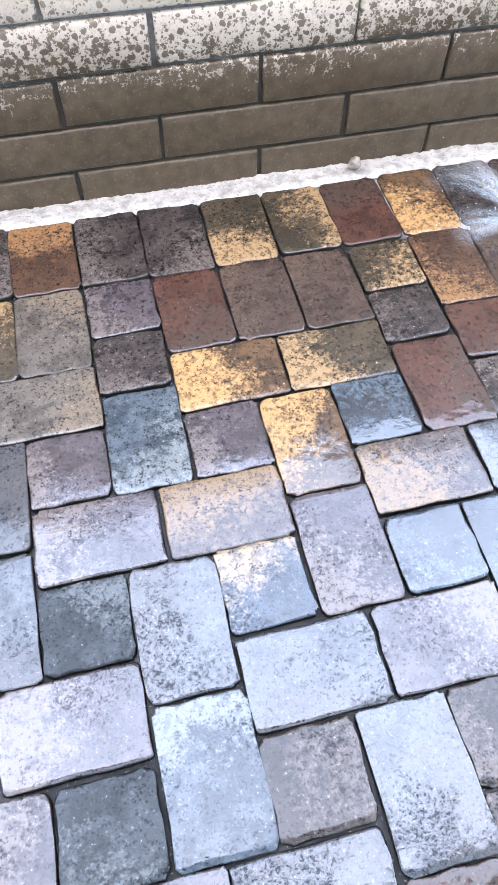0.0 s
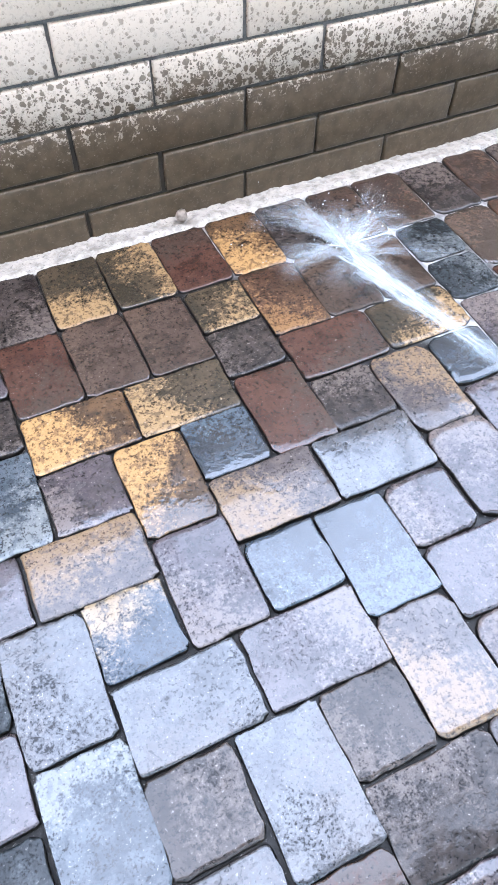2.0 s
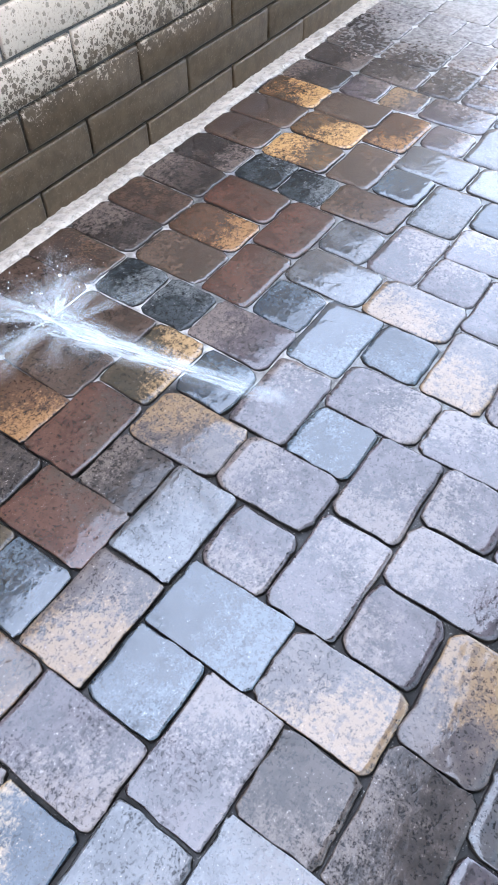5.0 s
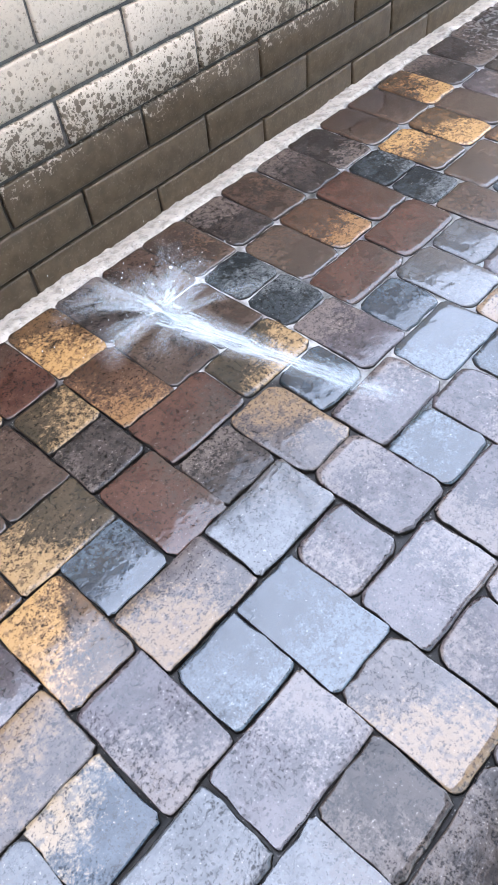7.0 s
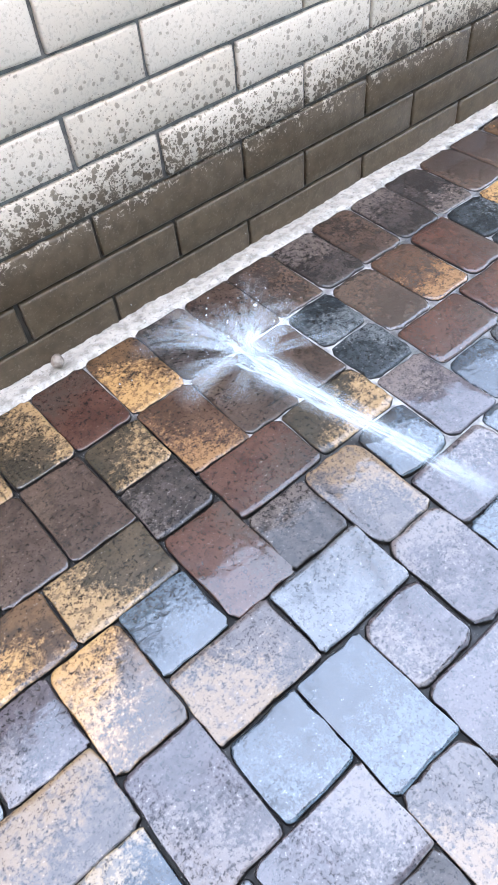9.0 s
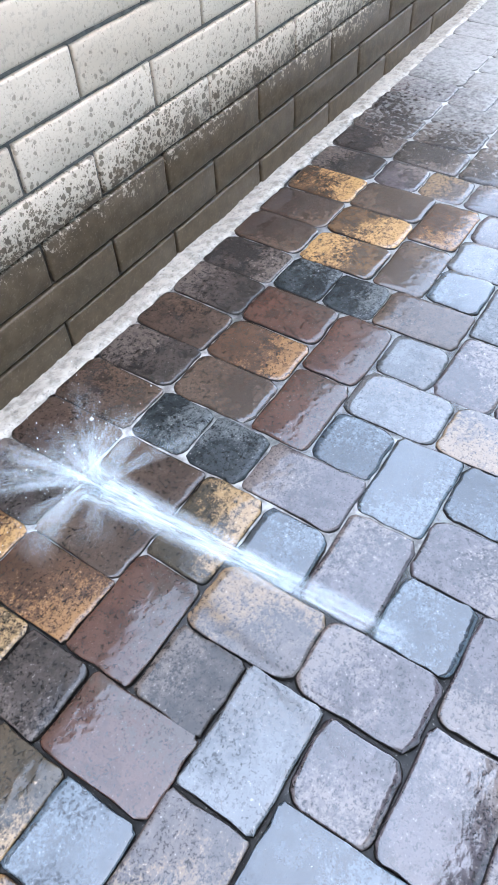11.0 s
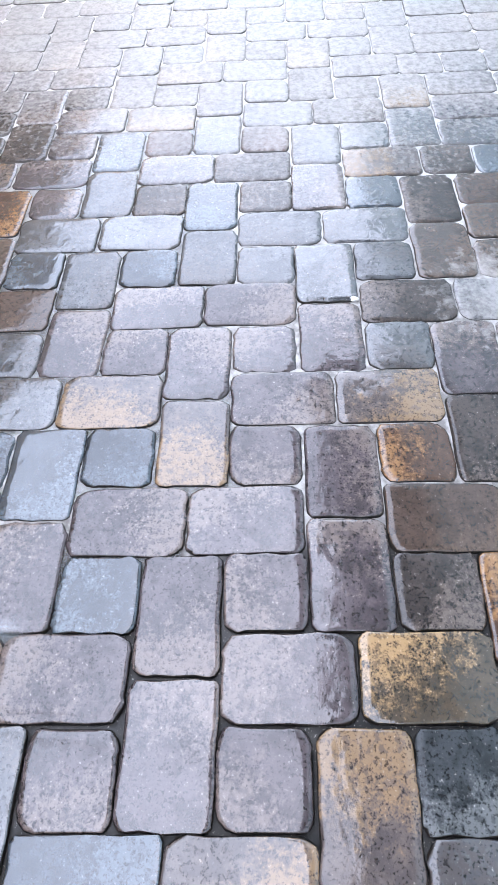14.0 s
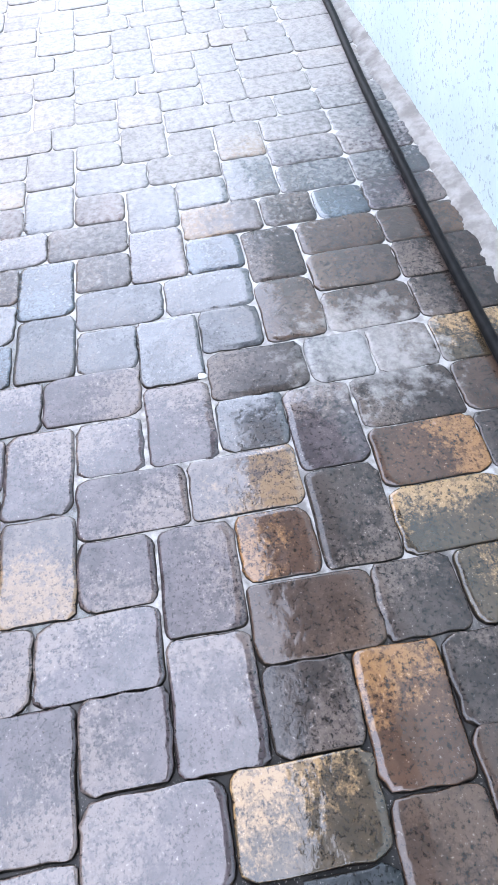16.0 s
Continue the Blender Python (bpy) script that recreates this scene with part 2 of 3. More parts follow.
def mortar():
    w = Nodes("block_mortar")
    co = w.place()
    sep = w.n("SeparateXYZ")
    w.link(co, sep.inputs[0])
    dry = w.mix(w.step(w.noise(co, 60.0, 5.0), 0.35, 0.65), (0.10, 0.092, 0.085), (0.17, 0.155, 0.14))
    wet = w.mix(w.noise(co, 40.0, 4.0), (0.030, 0.023, 0.014), (0.060, 0.046, 0.036))
    f = w.step(w.math("ADD", sep.outputs[2], w.math("MULTIPLY", w.noise(co, 6.0, 3.0), -0.12)), 0.17, 0.26)
    return w.set(Base_Color=w.mix(f, wet, dry), Roughness=0.8, Normal=w.bump(w.noise(co, 180.0, 4.0), 0.5, 0.002))


def haunch_mortar():
    w = Nodes("white_mortar")
    co = w.place()
    c = w.mix(w.step(w.noise(co, 40.0, 5.0, 0.65), 0.34, 0.6), (0.27, 0.235, 0.195), (0.50, 0.445, 0.38))
    c = w.mix(w.math("MULTIPLY", w.step(w.noise(co, 120.0, 3.0), 0.60, 0.68), 0.8), c, (0.16, 0.145, 0.135))
    c = w.mix(w.math("MULTIPLY", w.step(w.noise(co, 5.0, 3.0), 0.55, 0.75), 0.4), c, (0.33, 0.29, 0.255))
    n1 = w.bump(w.noise(co, 55.0, 5.0, 0.6), 0.6, 0.006)
    n2 = w.bump(w.noise(co, 240.0, 3.0), 0.5, 0.0015, n1)
    return w.set(Base_Color=c, Roughness=0.42, Normal=n2, Specular_IOR_Level=0.6)


def joint_sand():
    """Bedding sand: black and soaked where the joints are rinsed out, a pale wet slurry further along and by the wall."""
    w = Nodes("wet_joint_sand")
    co = w.place()
    c = w.mix(w.step(w.noise(co, 25.0, 5.0, 0.6), 0.4, 0.62), (0.006, 0.005, 0.004), (0.026, 0.022, 0.019))
    sep = w.n("SeparateXYZ")
    w.link(co, sep.inputs[0])
    along = w.math("MULTIPLY_ADD", w.math("MAXIMUM", w.math("SUBTRACT", sep.outputs[1], 0.9), 0.0), 0.90, sep.outputs[0])
    washed = w.step(w.math("ADD", along, w.math("MULTIPLY", w.math("SUBTRACT", w.noise(co, 5.0, 4.0), 0.5), 0.5)), 0.74, 0.88)
    c = w.mix(washed, c, w.mix(w.step(w.noise(co, 45.0, 4.0), 0.35, 0.65), (0.17, 0.155, 0.145), (0.42, 0.395, 0.37)))
    c = w.mix(w.math("MULTIPLY", w.step(w.noise(co, 300.0, 2.0), 0.66, 0.70), 0.7), c, (0.40, 0.37, 0.34))
    dry = w.step(w.math("ADD", sep.outputs[0], w.math("MULTIPLY", w.noise(co, 3.0, 4.0), 0.8)), 1.7, 2.4)
    c = w.mix(dry, c, w.mix(w.noise(co, 50.0, 4.0), (0.36, 0.34, 0.315), (0.60, 0.57, 0.54)))
    n = w.bump(w.noise(co, 220.0, 4.0), 0.5, 0.002)
    return w.set(Base_Color=c, Roughness=w.math("MULTIPLY_ADD", w.step(w.noise(co, 3.0, 3.0), 0.42, 0.60), -0.35, 0.65), Normal=n, Specular_IOR_Level=0.35)


def stucco():
    w = Nodes("white_stucco")
    co = w.place()
    lump = w.noise(co, 38.0, 4.0, 0.5)
    chips = w.noise(co, 95.0, 3.0, 0.5)
    c = w.mix(w.step(w.noise(co, 3.0, 3.0), 0.4, 0.7), (0.50, 0.60, 0.605), (0.56, 0.65, 0.645))
    c = w.mix(w.math("MULTIPLY", w.step(chips, 0.60, 0.65), 0.6), c, (0.22, 0.26, 0.27))
    n1 = w.bump(w.step(lump, 0.44, 0.60), 0.3, 0.003)
    n2 = w.bump(chips, 0.6, 0.003, n1)
    return w.set(Base_Color=c, Roughness=0.85, Normal=n2)


def plain(name, a, b, scale, rough, bump=0.3, spec=0.5):
    w = Nodes(name)
    co = w.place()
    f = w.noise(co, scale, 5.0, 0.6)
    return w.set(Base_Color=w.mix(w.step(f, 0.35, 0.65), a, b), Roughness=rough, Specular_IOR_Level=spec,
                 Normal=w.bump(w.noise(co, scale * 6, 4.0), bump, 0.002))


def stone_arris():
    """The rim of a stone: painted near-black for the joint's shade and dark reflections."""
    w = Nodes("shade_dark_stone_rim")
    co = w.place()
    c = w.mix(w.step(w.noise(co, 90.0, 4.0, 0.65), 0.35, 0.66), (0.006, 0.005, 0.004), (0.024, 0.018, 0.014))
    sep = w.n("SeparateXYZ")
    w.link(co, sep.inputs[0])
    dry = w.step(w.math("ADD", sep.outputs[0], w.math("MULTIPLY", w.noise(co, 3.0, 4.0), 0.8)), 1.9, 2.7)
    c = w.mix(w.math("MULTIPLY", dry, 0.35), c, (0.30, 0.28, 0.26))
    return w.set(Base_Color=c, Roughness=0.45, Specular_IOR_Level=0.25, Normal=w.bump(w.noise(co, 260.0, 3.0), 0.6, 0.0012))


ARRIS = stone_arris()
BLOCK, MORTAR, HAUNCH, SAND, STUCCO = block_face(), mortar(), haunch_mortar(), joint_sand(), stucco()
CONCRETE = plain("stained_concrete", (0.20, 0.180, 0.164), (0.34, 0.315, 0.290), 16.0, 0.75, 0.7, 0.3)
RUBBER = plain("black_rubber", (0.006, 0.006, 0.006), (0.012, 0.012, 0.012), 40.0, 0.50, 0.1, 0.08)
EARTH = plain("bare_ground", (0.16, 0.14, 0.12), (0.26, 0.235, 0.21), 4.0, 0.9)
SOFFIT = plain("painted_soffit", (0.085, 0.062, 0.046), (0.12, 0.09, 0.066), 6.0, 0.7)
ROOF = plain("roof_covering", (0.10, 0.07, 0.06), (0.16, 0.11, 0.09), 12.0, 0.85)
CAP = plain("concrete_cap", (0.42, 0.39, 0.36), (0.55, 0.52, 0.48), 14.0, 0.85)
CHALK = plain("white_stone_chip", (0.62, 0.60, 0.57), (0.75, 0.73, 0.70), 60.0, 0.6)
MUD = plain("brown_pebble", (0.18, 0.13, 0.10), (0.30, 0.24, 0.19), 70.0, 0.55)
BARK = plain("dark_twig", (0.03, 0.022, 0.018), (0.06, 0.045, 0.035), 90.0, 0.6)


# ---- building helpers ----
def part(name, bm, material, parent, label=""):
    me = bpy.data.meshes.new(name)
    bm.to_mesh(me)
    bm.free()
    for m in material if isinstance(material, list) else [material]:
        me.materials.append(m)
    ob = new(name, me)
    ob.parent = parent
    return tagged(ob, label)


def box(x0, y0, z0, x1, y1, z1, bevel=0.0):
    bm = bmesh.new()
    bmesh.ops.create_cube(bm, size=1.0, matrix=Matrix.LocRotScale(((x0 + x1) / 2, (y0 + y1) / 2, (z0 + z1) / 2), None, (x1 - x0, y1 - y0, z1 - z0)))
    if bevel:
        bmesh.ops.bevel(bm, geom=bm.edges[:], offset=bevel, segments=2, affect="EDGES")
    return bm


def smooth(me):
    for p in me.polygons:
        p.use_smooth = True


# ---- ground ----
bm = bmesh.new()
bmesh.ops.create_grid(bm, x_segments=1, y_segments=1, size=600)
for v in bm.verts:
    v.co.z = -0.06
tagged(part("ground", bm, EARTH, None), "bare dry ground round the paved side yard", "ground", kind="structure")

X0, X1 = -3.4, 9.0     # the paved strip, from end to end
def bed():
    """The sand bed under the stones: brushed out deep at the near end, filled further along and by the wall."""
    xs = [X0] + [-1.0 + 0.06 * k for k in range(60)] + [X1]
    y0, y1 = HOUSE_Y - 0.03, EDGE_Y + 3 * U - 0.010
    ys = [y0 + (y1 - y0) * k / 34 for k in range(35)]
    b = bmesh.new()
    grid = []
    for x in xs:
        row = []
        for y in ys:
            f = min(1.0, max(0.0, (x + 0.9 * max(y - 0.9, 0.0) + 0.25 * noise.noise((x * 5, y * 5, 2.0)) - 0.66) / 0.28))
            row.append(b.verts.new((x, y, -0.0120 + 0.0065 * f + 0.0010 * noise.noise((x * 14, y * 14, 6.0)))))
        grid.append(row)
    top = [b.faces.new((grid[i][j], grid[i + 1][j], grid[i + 1][j + 1], grid[i][j + 1])) for i in range(len(xs) - 1) for j in range(len(ys) - 1)]
    for v in bmesh.ops.extrude_face_region(b, geom=top)["geom"]:
        if isinstance(v, bmesh.types.BMVert):
            v.co.z = -0.07
    bmesh.ops.recalc_face_normals(b, faces=b.faces[:])
    return b


pavement = tagged(part("pavement", bed(), SAND, None),
                  "wet tumbled concrete pavers in brown, gold and grey", "pavement", kind="structure")


# ---- block wall ----
PITCH, RISE, FIRST_BED, WALL_TOP = 0.4165, 0.105, 0.06, 1.32
wall = tagged(part("wall_north", box(X0, WALL_Y + 0.011, -0.06, X1, WALL_Y + 0.19, WALL_TOP), MORTAR, None),
              "pale concrete block wall soaked dark along its foot", "wall", kind="structure")
part("wall_cap", box(X0, WALL_Y - 0.02, WALL_TOP + 0.001, X1, WALL_Y + 0.215, WALL_TOP + 0.05, 0.006), CAP, wall)


def block_mesh(seed, length=PITCH - 0.010, height=RISE - 0.009, depth=0.05):
    """A slump block's face: rounded edges, slightly uneven."""
    rnd = random.Random(seed)
    nx, nz = 10, 4
    verts, faces = [], []
    def ring(inset, y, wob):
        out = []
        l, h = length / 2 - inset, height / 2 - inset
        pts = [(-l + 2 * l * i / nx, -h) for i in range(nx)] + [(l, -h + 2 * h * i / nz) for i in range(nz)]
        pts += [(l - 2 * l * i / nx, h) for i in range(nx)] + [(-l, h - 2 * h * i / nz) for i in range(nz)]
        return [(x + rnd.uniform(-wob, wob), y, z + rnd.uniform(-wob, wob)) for x, z in pts]
    rings = [ring(0.0, depth, 0.0), ring(0.0, 0.005, 0.0010), ring(0.0016, 0.0015, 0.0010), ring(0.0055, 0.0, 0.0008)]
    for r in rings:
        verts += r
    n = len(rings[0])
    for k in range(3):
        for i in range(n):
            a, b = k * n + i, k * n + (i + 1) % n
            faces.append((a, b, b + n, a + n))
    faces.append(tuple(range(3 * n, 4 * n)))
    me = bpy.data.meshes.new("block")
    me.from_pydata(verts, [], faces)
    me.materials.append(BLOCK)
    smooth(me)
    return me


# ---- pavers ----
SIZE = {"S": (2, 2), "P": (2, 3), "L": (3, 2)}


def stones():
    """The laying plan: a repeating bond of small squares and long stones, with two upright courses along each side."""
    plan = []
    unit = (("L", 1, 7), ("L", 4, 7), ("P", 7, 5), ("P", 7, 8), ("S", 1, 5), ("S", 5, 5))
    for a in range(-7, 18):
        for b in range(-2, 4):
            for s in (0, 4):
                for kind, i, j in unit:
                    i2, j2 = i + 8 * a + s, j + 8 * b + s
                    if j2 >= 3 and j2 + SIZE[kind][1] <= 21 and not (kind == "P" and j2 == 20):
                        plan.append((kind, i2, j2))
    for i in range(-49, 129, 2):
        plan += [("P", i, -3), ("P", i, 24)]
        plan += [("S", i, 0), ("S", i, 2), ("S", i, 20), ("S", i, 22)] if i % 8 == 3 else [("P", i, 0), ("P", i, 21)]
    return [(k, i, j) for k, i, j in plan if X0 + 0.05 < i * U and (i + 3) * U < X1 - 0.05]


# what colour each stone is, course by course, from the near end
TONES = {
    ('P', -3): ".oddggrydbbdbddbbyddddm",
    ('P', 0): ".trbbobbboryybddd",
    ('S', 0): "mgqqmm",
    ('S', 2): "ddqqcm",
    ('L', 3): "tygrgrrbodm",
    ('P', 4): "nrmbmm",
    ('P', 5): ".ycllm",
    ('S', 5): "mmkdkklkmmd",
    ('L', 7): "mcclmkmllkm",
    ('P', 8): "lmmclc",
    ('P', 9): "lkmmm",
    ('S', 9): "qhkmkkmkdrm",
    ('L', 11): "mlmmmcmlklm",
    ('P', 12): "ncmmd",
    ('P', 13): ".lmmll",
    ('S', 13): "qddmmmmldrl",
    ('L', 15): "..dcmmmlml",
    ('P', 16): "..gcl",
    ('P', 17): "..bdc",
    ('S', 17): "...qdollkl",
    ('L', 19): "...bodmbd",
    ('S', 20): "..dld",
    ('P', 21): ".......dgodbbb",
    ('S', 22): "..g.k",
}

PLAN = stones()


def tone_table():
    table = {}
    for (kind, j), text in TONES.items():
        places = sorted({i for k, i, jj in PLAN if k == kind and jj == j and i >= -9})
        for i, c in zip(places, text):
            if c != ".":
                table[kind, i, j] = c
    return table


def stone_rings(kind, rnd, worn):
    """Rings of a tumbled stone from its foot to its slightly domed top, about its own middle."""
    w, h = (n * U for n in SIZE[kind])
    gap = rnd.uniform(0.0002, 0.0010) if worn else rnd.uniform(0.0005, 0.0014)
    hx, hy = w / 2 - gap, h / 2 - gap
    r = rnd.uniform(0.018, 0.027) if worn else rnd.uniform(0.010, 0.017)
    out = []
    for cx, cy, a0 in ((hx, -hy, -90), (hx, hy, 0), (-hx, hy, 90), (-hx, -hy, 180)):
        rr = r * rnd.uniform(0.7, 1.4)
        ox, oy = cx - math.copysign(rr, cx), cy - math.copysign(rr, cy)
        for k in range(4):
            a = radians(a0 + 30 * k)
            out.append((ox + rr * math.cos(a), oy + rr * math.sin(a)))
        # an uneven side, up to the next corner
        for f in (-0.45, 0.0, 0.45):
            off = rnd.uniform(-0.0013, 0.0009)
            out.append({-90: (hx + off, f * hy), 0: (-f * hx, hy + off), 90: (-hx - off, -f * hy), 180: (f * hx, -hy - off)}[a0])
    wob = [rnd.uniform(-0.0009, 0.0009) for _ in out]
    def ring(inset, z, k):
        pts = []
        for (x, y), e in zip(out, wob):
            fx, fy = 1 - (inset + e * k) / hx, 1 - (inset + e * k) / hy
            pts.append((x * fx, y * fy, z + (e * 0.4 if z > -0.02 else 0)))
        return pts
    soft = rnd.uniform(1.1, 1.6) if worn else rnd.uniform(0.8, 1.2)
    if worn:
        return [ring(0.001, -0.035, 0), ring(0.0, -0.0048 * soft, 1), ring(0.0009 * soft, -0.0024 * soft, 2.5), ring(0.0022 * soft, -0.0010 * soft, 3), ring(0.0050 * soft, -0.0003, 3), ring(0.017, 0.0, 1)]
    return [ring(0.001, -0.035, 0), ring(0.0, -0.0052 * soft, 1), ring(0.0008 * soft, -0.0022 * soft, 2.0), ring(0.0019 * soft, -0.0009 * soft, 3), ring(0.0042 * soft, -0.0003, 3), ring(0.011, 0.0, 1.5)]


def stone_geometry(kind, rnd, worn):
    rings = stone_rings(kind, rnd, worn)
    verts = [v for r in rings for v in r]
    n = len(rings[0])
    faces = [(k * n + i, k * n + (i + 1) % n, (k + 1) * n + (i + 1) % n, (k + 1) * n + i) for k in range(5) for i in range(n)]
    faces.append(tuple(range(5 * n, 6 * n)))
    rim = [1] * 2 * n + [0] * (3 * n + 1)      # the flanks, painted dark for shade
    return verts, faces, rim


def lay_pavers():
    rnd = random.Random(4)
    tones = tone_table()
    shapes = {}
    def shape(kind, tone, v, worn):
        key = kind, tone, v, worn
        if key not in shapes:
            me = bpy.data.meshes.new("paver")
            verts, faces, rim = stone_geometry(kind, random.Random("%s%d" % (kind, v)), worn)
            me.from_pydata(verts, [], faces)
            me.materials.append(STONE[tone])
            me.materials.append(ARRIS)
            me.polygons.foreach_set("material_index", rim)
            smooth(me)
            shapes[key] = me
        return shapes[key]
    rest_v, rest_f, rest_m = [], [], []
    for kind, i, j in PLAN:
        w, h = SIZE[kind]
        worn = i + 0.5 * j > 8.5
        edge = j in (-3, 0) or (kind == "S" and j == 2)
        tone = tones.get((kind, i, j)) or rnd.choice(("bdrbdrgom" if i < 30 else "dmbdmldm") if edge else ("lmclmdml" if i > 27 else "bdgdbdkm" if j >= 19 else "mlkmldcmrm"))
        x, y = (i + w / 2) * U + rnd.gauss(0, 0.0012), EDGE_Y - (j + h / 2) * U + rnd.gauss(0, 0.0012)
        m = pose(x, y, rnd.gauss(0, 0.0009), rnd.gauss(0, 0.35), rnd.gauss(0, 0.35), rnd.gauss(0, 0.45) + rnd.choice((0, 180)))
        if -10 <= i <= 41:
            ob = new("paver", shape(kind, tone, rnd.randrange(5), worn))
            ob.parent, ob.matrix_basis = pavement, m
        else:
            verts, faces, rim = stone_geometry(kind, random.Random(i * 71 + j), worn)
            o = len(rest_v)
            rest_v += [tuple(m @ Vector(v)) for v in verts]
            rest_f += [tuple(o + k for k in f) for f in faces]
            rest_m += [len(TONE_ORDER) if k else TONE_ORDER.index(tone) for k in rim]
    me = bpy.data.meshes.new("far_pavers")
    me.from_pydata(rest_v, [], rest_f)
    for c in TONE_ORDER:
        me.materials.append(STONE[c])
    me.materials.append(ARRIS)
    me.polygons.foreach_set("material_index", rest_m)
    smooth(me)
    ob = new("far_pavers", me)
    ob.parent = pavement
    tagged(ob, "wet grey and brown pavers further along the yard", kind="stuff")


def lay_blocks():
    rnd = random.Random(9)
    shapes = [block_mesh(k) for k in range(6)]
    rest_v, rest_f = [], []
    for k in range(-1, 12):
        z = FIRST_BED + (k + 0.5) * RISE
        shift = 0.706 if k % 2 == 0 else 0.706 + PITCH * 0.525
        for n in range(-12, 24):
            x = shift + (n + 0.5) * PITCH
            if x - PITCH / 2 < X0 or x + PITCH / 2 > X1:
                continue
            m = pose(x + rnd.gauss(0, 0.001), WALL_Y + rnd.gauss(0, 0.0009), z + rnd.gauss(0, 0.0007), 0, rnd.gauss(0, 0.12), rnd.gauss(0, 0.2))
            me = rnd.choice(shapes)
            if -1.3 < x < 5.6 and k < 9:
                ob = new("block", me)
                ob.parent, ob.matrix_basis = wall, m
            else:
                o = len(rest_v)
                rest_v += [tuple(m @ v.co) for v in me.vertices]
                rest_f += [tuple(o + q for q in p.vertices) for p in me.polygons]
    me = bpy.data.meshes.new("upper_blocks")
    me.from_pydata(rest_v, [], rest_f)
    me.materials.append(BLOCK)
    smooth(me)
    ob = new("upper_blocks", me)
    ob.parent = wall
    tagged(ob, "dry pale blocks of the wall's upper courses", kind="stuff")


def haunch(name, y_wall, y_edge, height, seed, material, label):
    """A rough hand-laid strip of mortar between the stones and a wall."""
    nx, ny = 2200, 9
    verts, faces = [], []
    side = 1 if y_wall > y_edge else -1
    for a in range(nx + 1):
        x = X0 + 0.02 + (X1 - X0 - 0.04) * a / nx
        wave = noise.noise((x * 6, seed, 0)) * 0.011 + noise.noise((x * 19, seed, 3)) * 0.009 + noise.noise((x * 60, seed, 5)) * 0.006
        top = height * (1 + 0.35 * noise.noise((x * 5, seed, 9)) + 0.2 * noise.noise((x * 23, seed, 11)))
        for b in range(ny + 1):
            f = b / ny
            y = y_edge - side * wave * 1.4 * (1 - f) + (y_wall - y_edge) * f
            z = (-0.008 + 0.010 * min(1, f * 5) + top * f) + (0.005 * noise.noise((x * 60, y * 60, seed)) + 0.003 * noise.noise((x * 150, y * 150, seed))) * min(1, f * 4)
            verts.append((x, y, z))
    for a in range(nx):
        for b in range(ny):
            p = a * (ny + 1) + b
            q = (p, p + ny + 1, p + ny + 2, p + 1)
            faces.append(q if side > 0 else q[::-1])
    me = bpy.data.meshes.new(name)
    me.from_pydata(verts, [], faces)
    me.materials.append(material)
    smooth(me)
    return tagged(new(name, me), label, "mortar strip", kind="structure")


haunch("mortar_strip_north", WALL_Y + 0.004, EDGE_Y + 3 * U - 0.006, -0.016, 1.7, HAUNCH, "rough white mortar strip along the foot of the block wall")
haunch("mortar_strip_south", HOUSE_Y - 0.004, EDGE_Y - 27 * U + 0.012, 0.020, 5.1, CONCRETE, "stained rough concrete strip along the foot of the house")


def standing_water():
    """A thin sheet of rinse water that fills the joints along the middle of the yard."""
    w = Nodes("rinse_water")
    co = w.place()
    n = w.bump(w.noise(co, 26.0, 3.0, 0.5), 0.35, 0.004)
    w.set(Base_Color=(0.86, 0.90, 0.93), Roughness=0.06, IOR=1.33, Transmission_Weight=1.0, Specular_IOR_Level=0.8, Normal=n)
    step, verts, faces, index = 0.02, [], [], {}
    for a in range(20, 130):
        for b in range(10, 85):
            x, y = a * step, b * step
            edge = noise.noise((x * 2.3, y * 2.3, 4.0)) * 0.5 + noise.noise((x * 9, y * 9, 7.0)) * 0.22
            middle = 0.62 + 0.55 * min(1.0, max(0.0, x - 0.45) / 1.2)      # the run-off widens along the yard
            wet = 1.0 - abs(x - 1.50) / 0.80 if y < middle + 0.55 else 0.62 - abs(x - 1.6) / 1.3
            if wet + edge > 0.15 and y > 0.42 + 0.12 * x:
                quad = []
                for p in ((a, b), (a + 1, b), (a + 1, b + 1), (a, b + 1)):
                    if p not in index:
                        index[p] = len(verts)
                        verts.append((p[0] * step, p[1] * step, -0.0052))
                    quad.append(index[p])
                faces.append(tuple(quad))
    me = bpy.data.meshes.new("water")
    me.from_pydata(verts, [], faces)
    me.materials.append(w.m)
    ob = new("water", me)
    ob.visible_shadow = False
    return tagged(ob, "thin rinse water standing in the paver joints", "water", kind="structure")


standing_water()


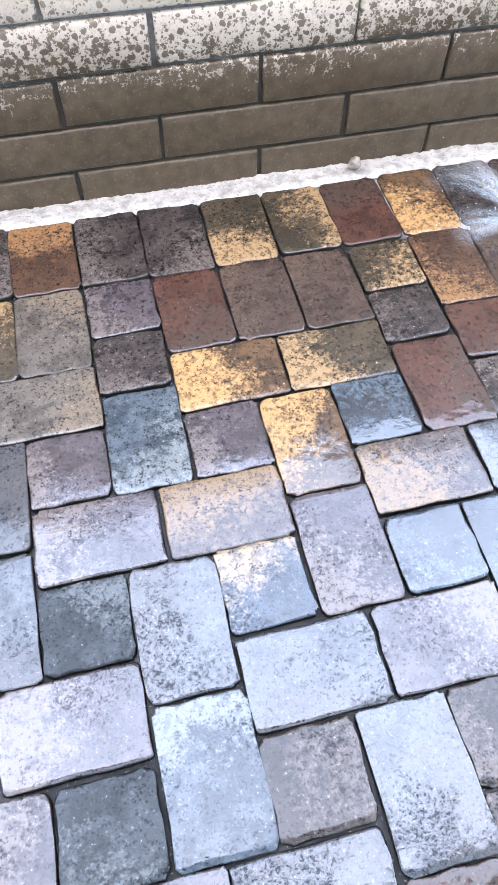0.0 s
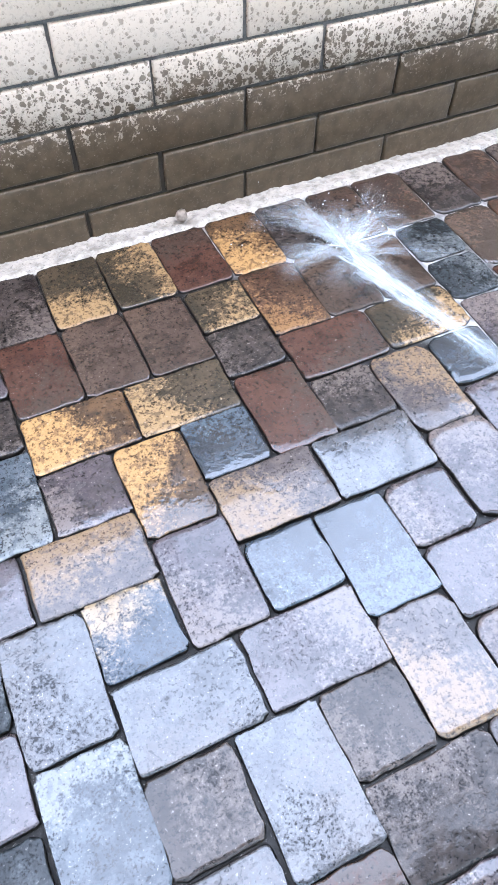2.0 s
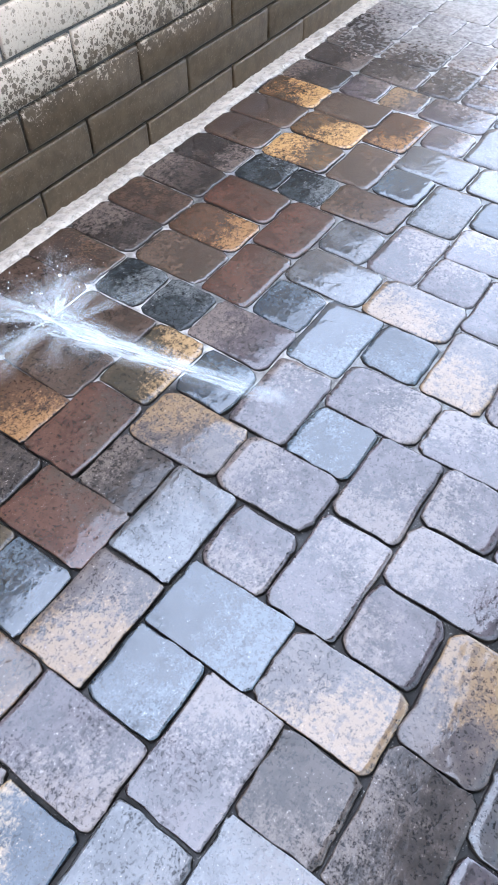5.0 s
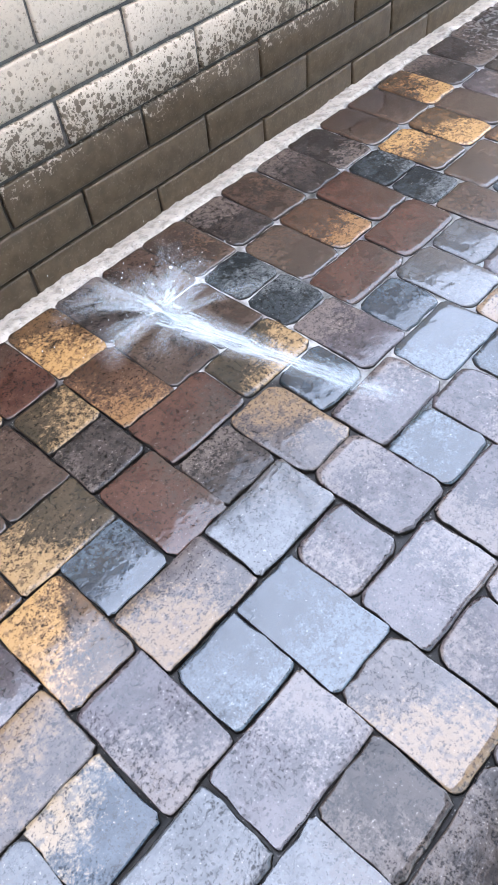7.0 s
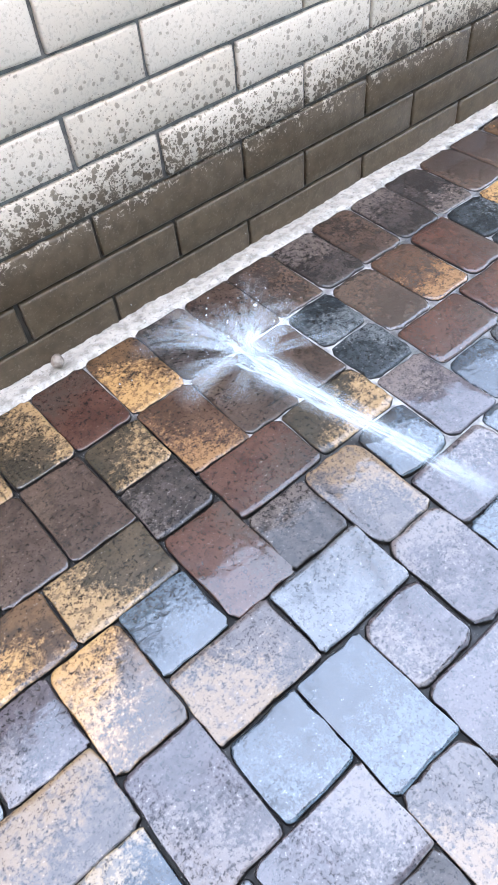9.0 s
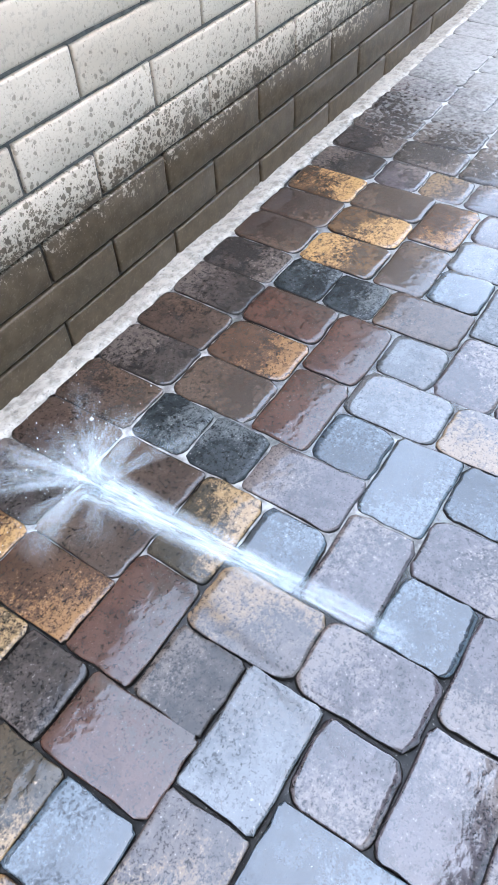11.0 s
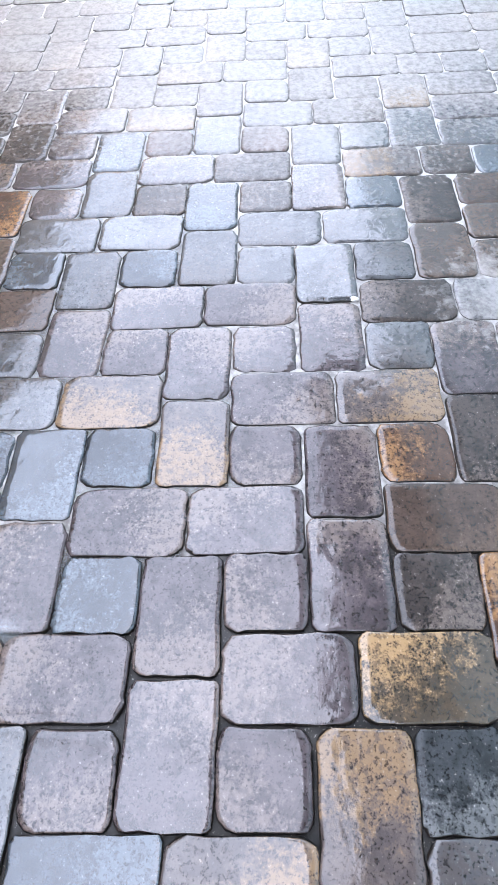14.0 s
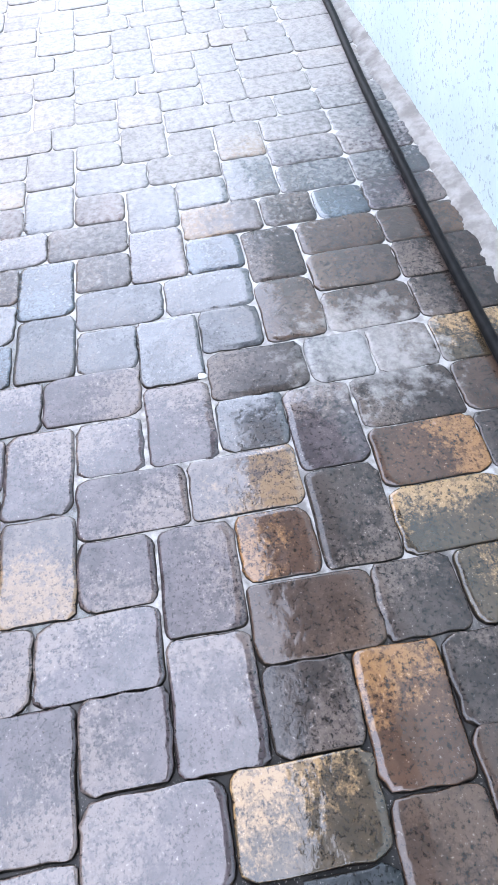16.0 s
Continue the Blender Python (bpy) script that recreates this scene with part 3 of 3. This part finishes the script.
# ---- house on the other side ----
def build_house():
    house = tagged(new("house"), "white stuccoed house with a deep eave", "house", kind="structure")
    part("stucco_wall", box(X0 - 3, HOUSE_Y - 0.25, 0.012, X1 + 3, HOUSE_Y, 3.30, 0.004), STUCCO, house)
    part("foundation", box(X0 - 3, HOUSE_Y - 0.24, -0.06, X1 + 3, HOUSE_Y - 0.012, 0.011), CONCRETE, house)
    end = 4.2      # the eave stops short of the far end of the wall
    part("soffit", box(X0 - 3, HOUSE_Y + 0.001, 3.20, end, HOUSE_Y + 0.57, 3.23), SOFFIT, house)
    part("fascia", box(X0 - 3, HOUSE_Y + 0.571, 3.18, end, HOUSE_Y + 0.60, 3.36), SOFFIT, house)
    bm = bmesh.new()
    y0, y1 = HOUSE_Y + 0.63, HOUSE_Y - 4.5
    vs = [bm.verts.new(p) for p in ((X0 - 3, y0, 3.37), (end, y0, 3.37), (end, y1, 5.2), (X0 - 3, y1, 5.2))]
    f = bm.faces.new(vs)
    bmesh.ops.solidify(bm, geom=[f], thickness=-0.06)
    part("roof", bm, ROOF, house)


build_house()


# ---- loose things ----
def tube(name, points, radius, material, label, category):
    cu = bpy.data.curves.new(name, "CURVE")
    cu.dimensions, cu.bevel_depth, cu.bevel_resolution, cu.use_fill_caps = "3D", radius, 3, True
    sp = cu.splines.new("NURBS")
    sp.points.add(len(points) - 1)
    for p, q in zip(sp.points, points):
        p.co = (*q, 1)
    sp.use_endpoint_u, sp.order_u, sp.resolution_u = True, 4, 8
    ob = new("tmp", cu)
    me = bpy.data.meshes.new_from_object(ob.evaluated_get(bpy.context.evaluated_depsgraph_get()))
    bpy.data.objects.remove(ob)
    me.name = name
    me.materials.clear()
    me.materials.append(material)
    smooth(me)
    return tagged(new(name, me), label, category)


tube("hose", [(-2.2, -0.30, 0.014), (-1.0, -0.34, 0.014), (0.1, -0.315, 0.014), (0.8, -0.31, 0.014), (1.35, -0.318, 0.014), (1.63, -0.324, 0.014), (1.90, -0.333, 0.014),
              (2.2, -0.346, 0.014), (2.58, -0.362, 0.014), (2.93, -0.386, 0.014), (3.3, -0.415, 0.016), (4.2, -0.40, 0.014), (5.5, -0.37, 0.014), (7.5, -0.39, 0.014)],
     0.0135, RUBBER, "black rubber hose lying on the pavers along the house", "hose")


def lump(name, x, y, z, size, squash, seed, material, label, category):
    bm = bmesh.new()
    bmesh.ops.create_icosphere(bm, subdivisions=2, radius=size)
    for v in bm.verts:
        k = 1 + 0.35 * noise.noise(v.co * (1.4 / size) + Vector((seed, 0, 0)))
        v.co = Vector((v.co.x * k, v.co.y * k * 0.8, v.co.z * k * squash))
    ob = part(name, bm, material, None)
    smooth(ob.data)
    ob.matrix_world = pose(x, y, z, 0, 0, seed * 40)
    return tagged(ob, label, category)


lump("pebble", 0.316, 1.728, 0.012, 0.017, 0.9, 1.0, MUD, "small brown pebble on the white mortar strip", "pebble")
lump("stone_chip", 1.416, 0.293, -0.001, 0.011, 0.5, 2.0, CHALK, "small white stone chip in a paver joint", "stone chip")
lump("stone_chip", 0.76, 1.562, 0.002, 0.005, 0.6, 3.0, CHALK, "tiny white stone chip on a dark paver", "stone chip")


def white_water():
    """Driven water: streaked white, thinning out to nothing at its edges."""
    w = Nodes("white_water")
    def read(name):
        node = w.t.nodes.new("ShaderNodeAttribute")
        node.attribute_name = name
        return node.outputs["Fac"]
    comb = w.t.nodes.new("ShaderNodeCombineXYZ")
    w.link(read("across"), comb.inputs[0])
    w.link(read("along"), comb.inputs[1])
    streak = w.step(w.noise(comb.outputs[0], 1.0, 4.0, 0.6), 0.32, 0.68)
    alpha = w.math("MULTIPLY", read("body"), w.math("MULTIPLY_ADD", streak, 0.75, 0.10))
    return w.set(Base_Color=(0.86, 0.94, 0.98), Roughness=0.35, Alpha=alpha, Specular_IOR_Level=0.4)


def sheets(name, list_of_sheets, material, parent, label):
    """Thin curved sheets of water; each is a middle line with a half-width vector and a fullness along it."""
    verts, faces, body, across, along = [], [], [], [], []
    for k, line in enumerate(list_of_sheets):
        o, n = len(verts), 9
        for a, (p, half, full) in enumerate(line):
            for b in range(n):
                u = 2 * b / (n - 1) - 1
                verts.append(tuple(p + half * u))
                body.append(full * (1 - u * u) ** 1.4)
                across.append(u * 2.6 + k * 9.1)
                along.append(a * 0.22 + k * 5.3)
        for a in range(len(line) - 1):
            for b in range(n - 1):
                q = o + a * n + b
                faces.append((q, q + 1, q + n + 1, q + n))
    me = bpy.data.meshes.new(name)
    me.from_pydata(verts, [], faces)
    for key, values in (("body", body), ("across", across), ("along", along)):
        me.attributes.new(key, "FLOAT", "POINT").data.foreach_set("value", values)
    me.materials.append(material)
    smooth(me)
    ob = new(name, me)
    ob.parent, ob.visible_shadow = parent, False
    return tagged(ob, label, kind="stuff")


def water_jet(foot, way):
    """A pressure jet where it strikes the stones: the end of the stream and the fan of splash."""
    white = white_water()
    rnd = random.Random(12)
    jet = tagged(new("water_jet"), "white pressure-washer jet splashing on the wet pavers", "water jet")
    jet.location = foot
    way = Vector(way).normalized()
    side = way.cross(Vector((0, 0, 1))).normalized()
    up = side.cross(way)
    stream = []
    for k in range(3):
        a = radians(60 * k + 10)
        flat = side * math.cos(a) + up * math.sin(a)
        stream.append([(way * (0.74 * f) + Vector((0, 0, 0.004)), flat * (0.022 + 0.036 * (1 - f) ** 2), 0.82 * (1 - f) ** 0.6) for f in (i / 20 for i in range(21))])
    sheets("stream", stream, white, jet, "streaked white stream of water")
    fan = []
    for k in range(15):
        a = radians(95) + radians(150) * ((k + 0.5) / 15 - 0.5) * 1.6 + rnd.gauss(0, 0.1)
        d = Vector((math.cos(a), math.sin(a), 0))
        reach = rnd.uniform(0.14, 0.32)
        if d.y * reach > WALL_Y - 0.04 - foot[1]:
            reach = (WALL_Y - 0.04 - foot[1]) / d.y
        high, wide = rnd.uniform(0.008, 0.060), rnd.uniform(0.040, 0.090)
        flat = Vector((-d.y, d.x, rnd.uniform(-0.2, 0.4)))
        fan.append([(d * (reach * f - 0.01) + Vector((0, 0.02 * math.sin(k * 2.1), 0)) + Vector((0, 0, 0.005 + high * 4 * f * (1 - 0.85 * f))), flat * wide * (0.25 + 0.75 * f), 0.46 * (1 - f) ** 0.8 * min(1.0, 0.40 + f * 3)) for f in (i / 9 for i in range(10))])
    sheets("splash", fan, white, jet, "low fan of white splashing water")
    drops = bmesh.new()
    for k in range(110):
        a, d = rnd.uniform(0.1, 3.0), abs(rnd.gauss(0, 0.13)) + 0.03
        p = Vector((math.cos(a) * d, min(math.sin(a) * d, WALL_Y - 0.05 - foot[1]), 0.008 + rnd.random() ** 2 * 0.09))
        size = rnd.uniform(0.0004, 0.0012)
        bmesh.ops.create_icosphere(drops, subdivisions=1, radius=size, matrix=Matrix.LocRotScale(p, None, (1, 1, rnd.uniform(1, 2.2))))
    spray = part("spray_drops", drops, plain("spray_water", (0.80, 0.88, 0.92), (0.90, 0.95, 0.97), 30.0, 0.1), jet)
    tagged(spray, "fine flying drops of spray", kind="stuff")


water_jet((0.63, 1.43, 0.0), (-0.13, -0.80, 0.35))

lay_blocks()
lay_pavers()
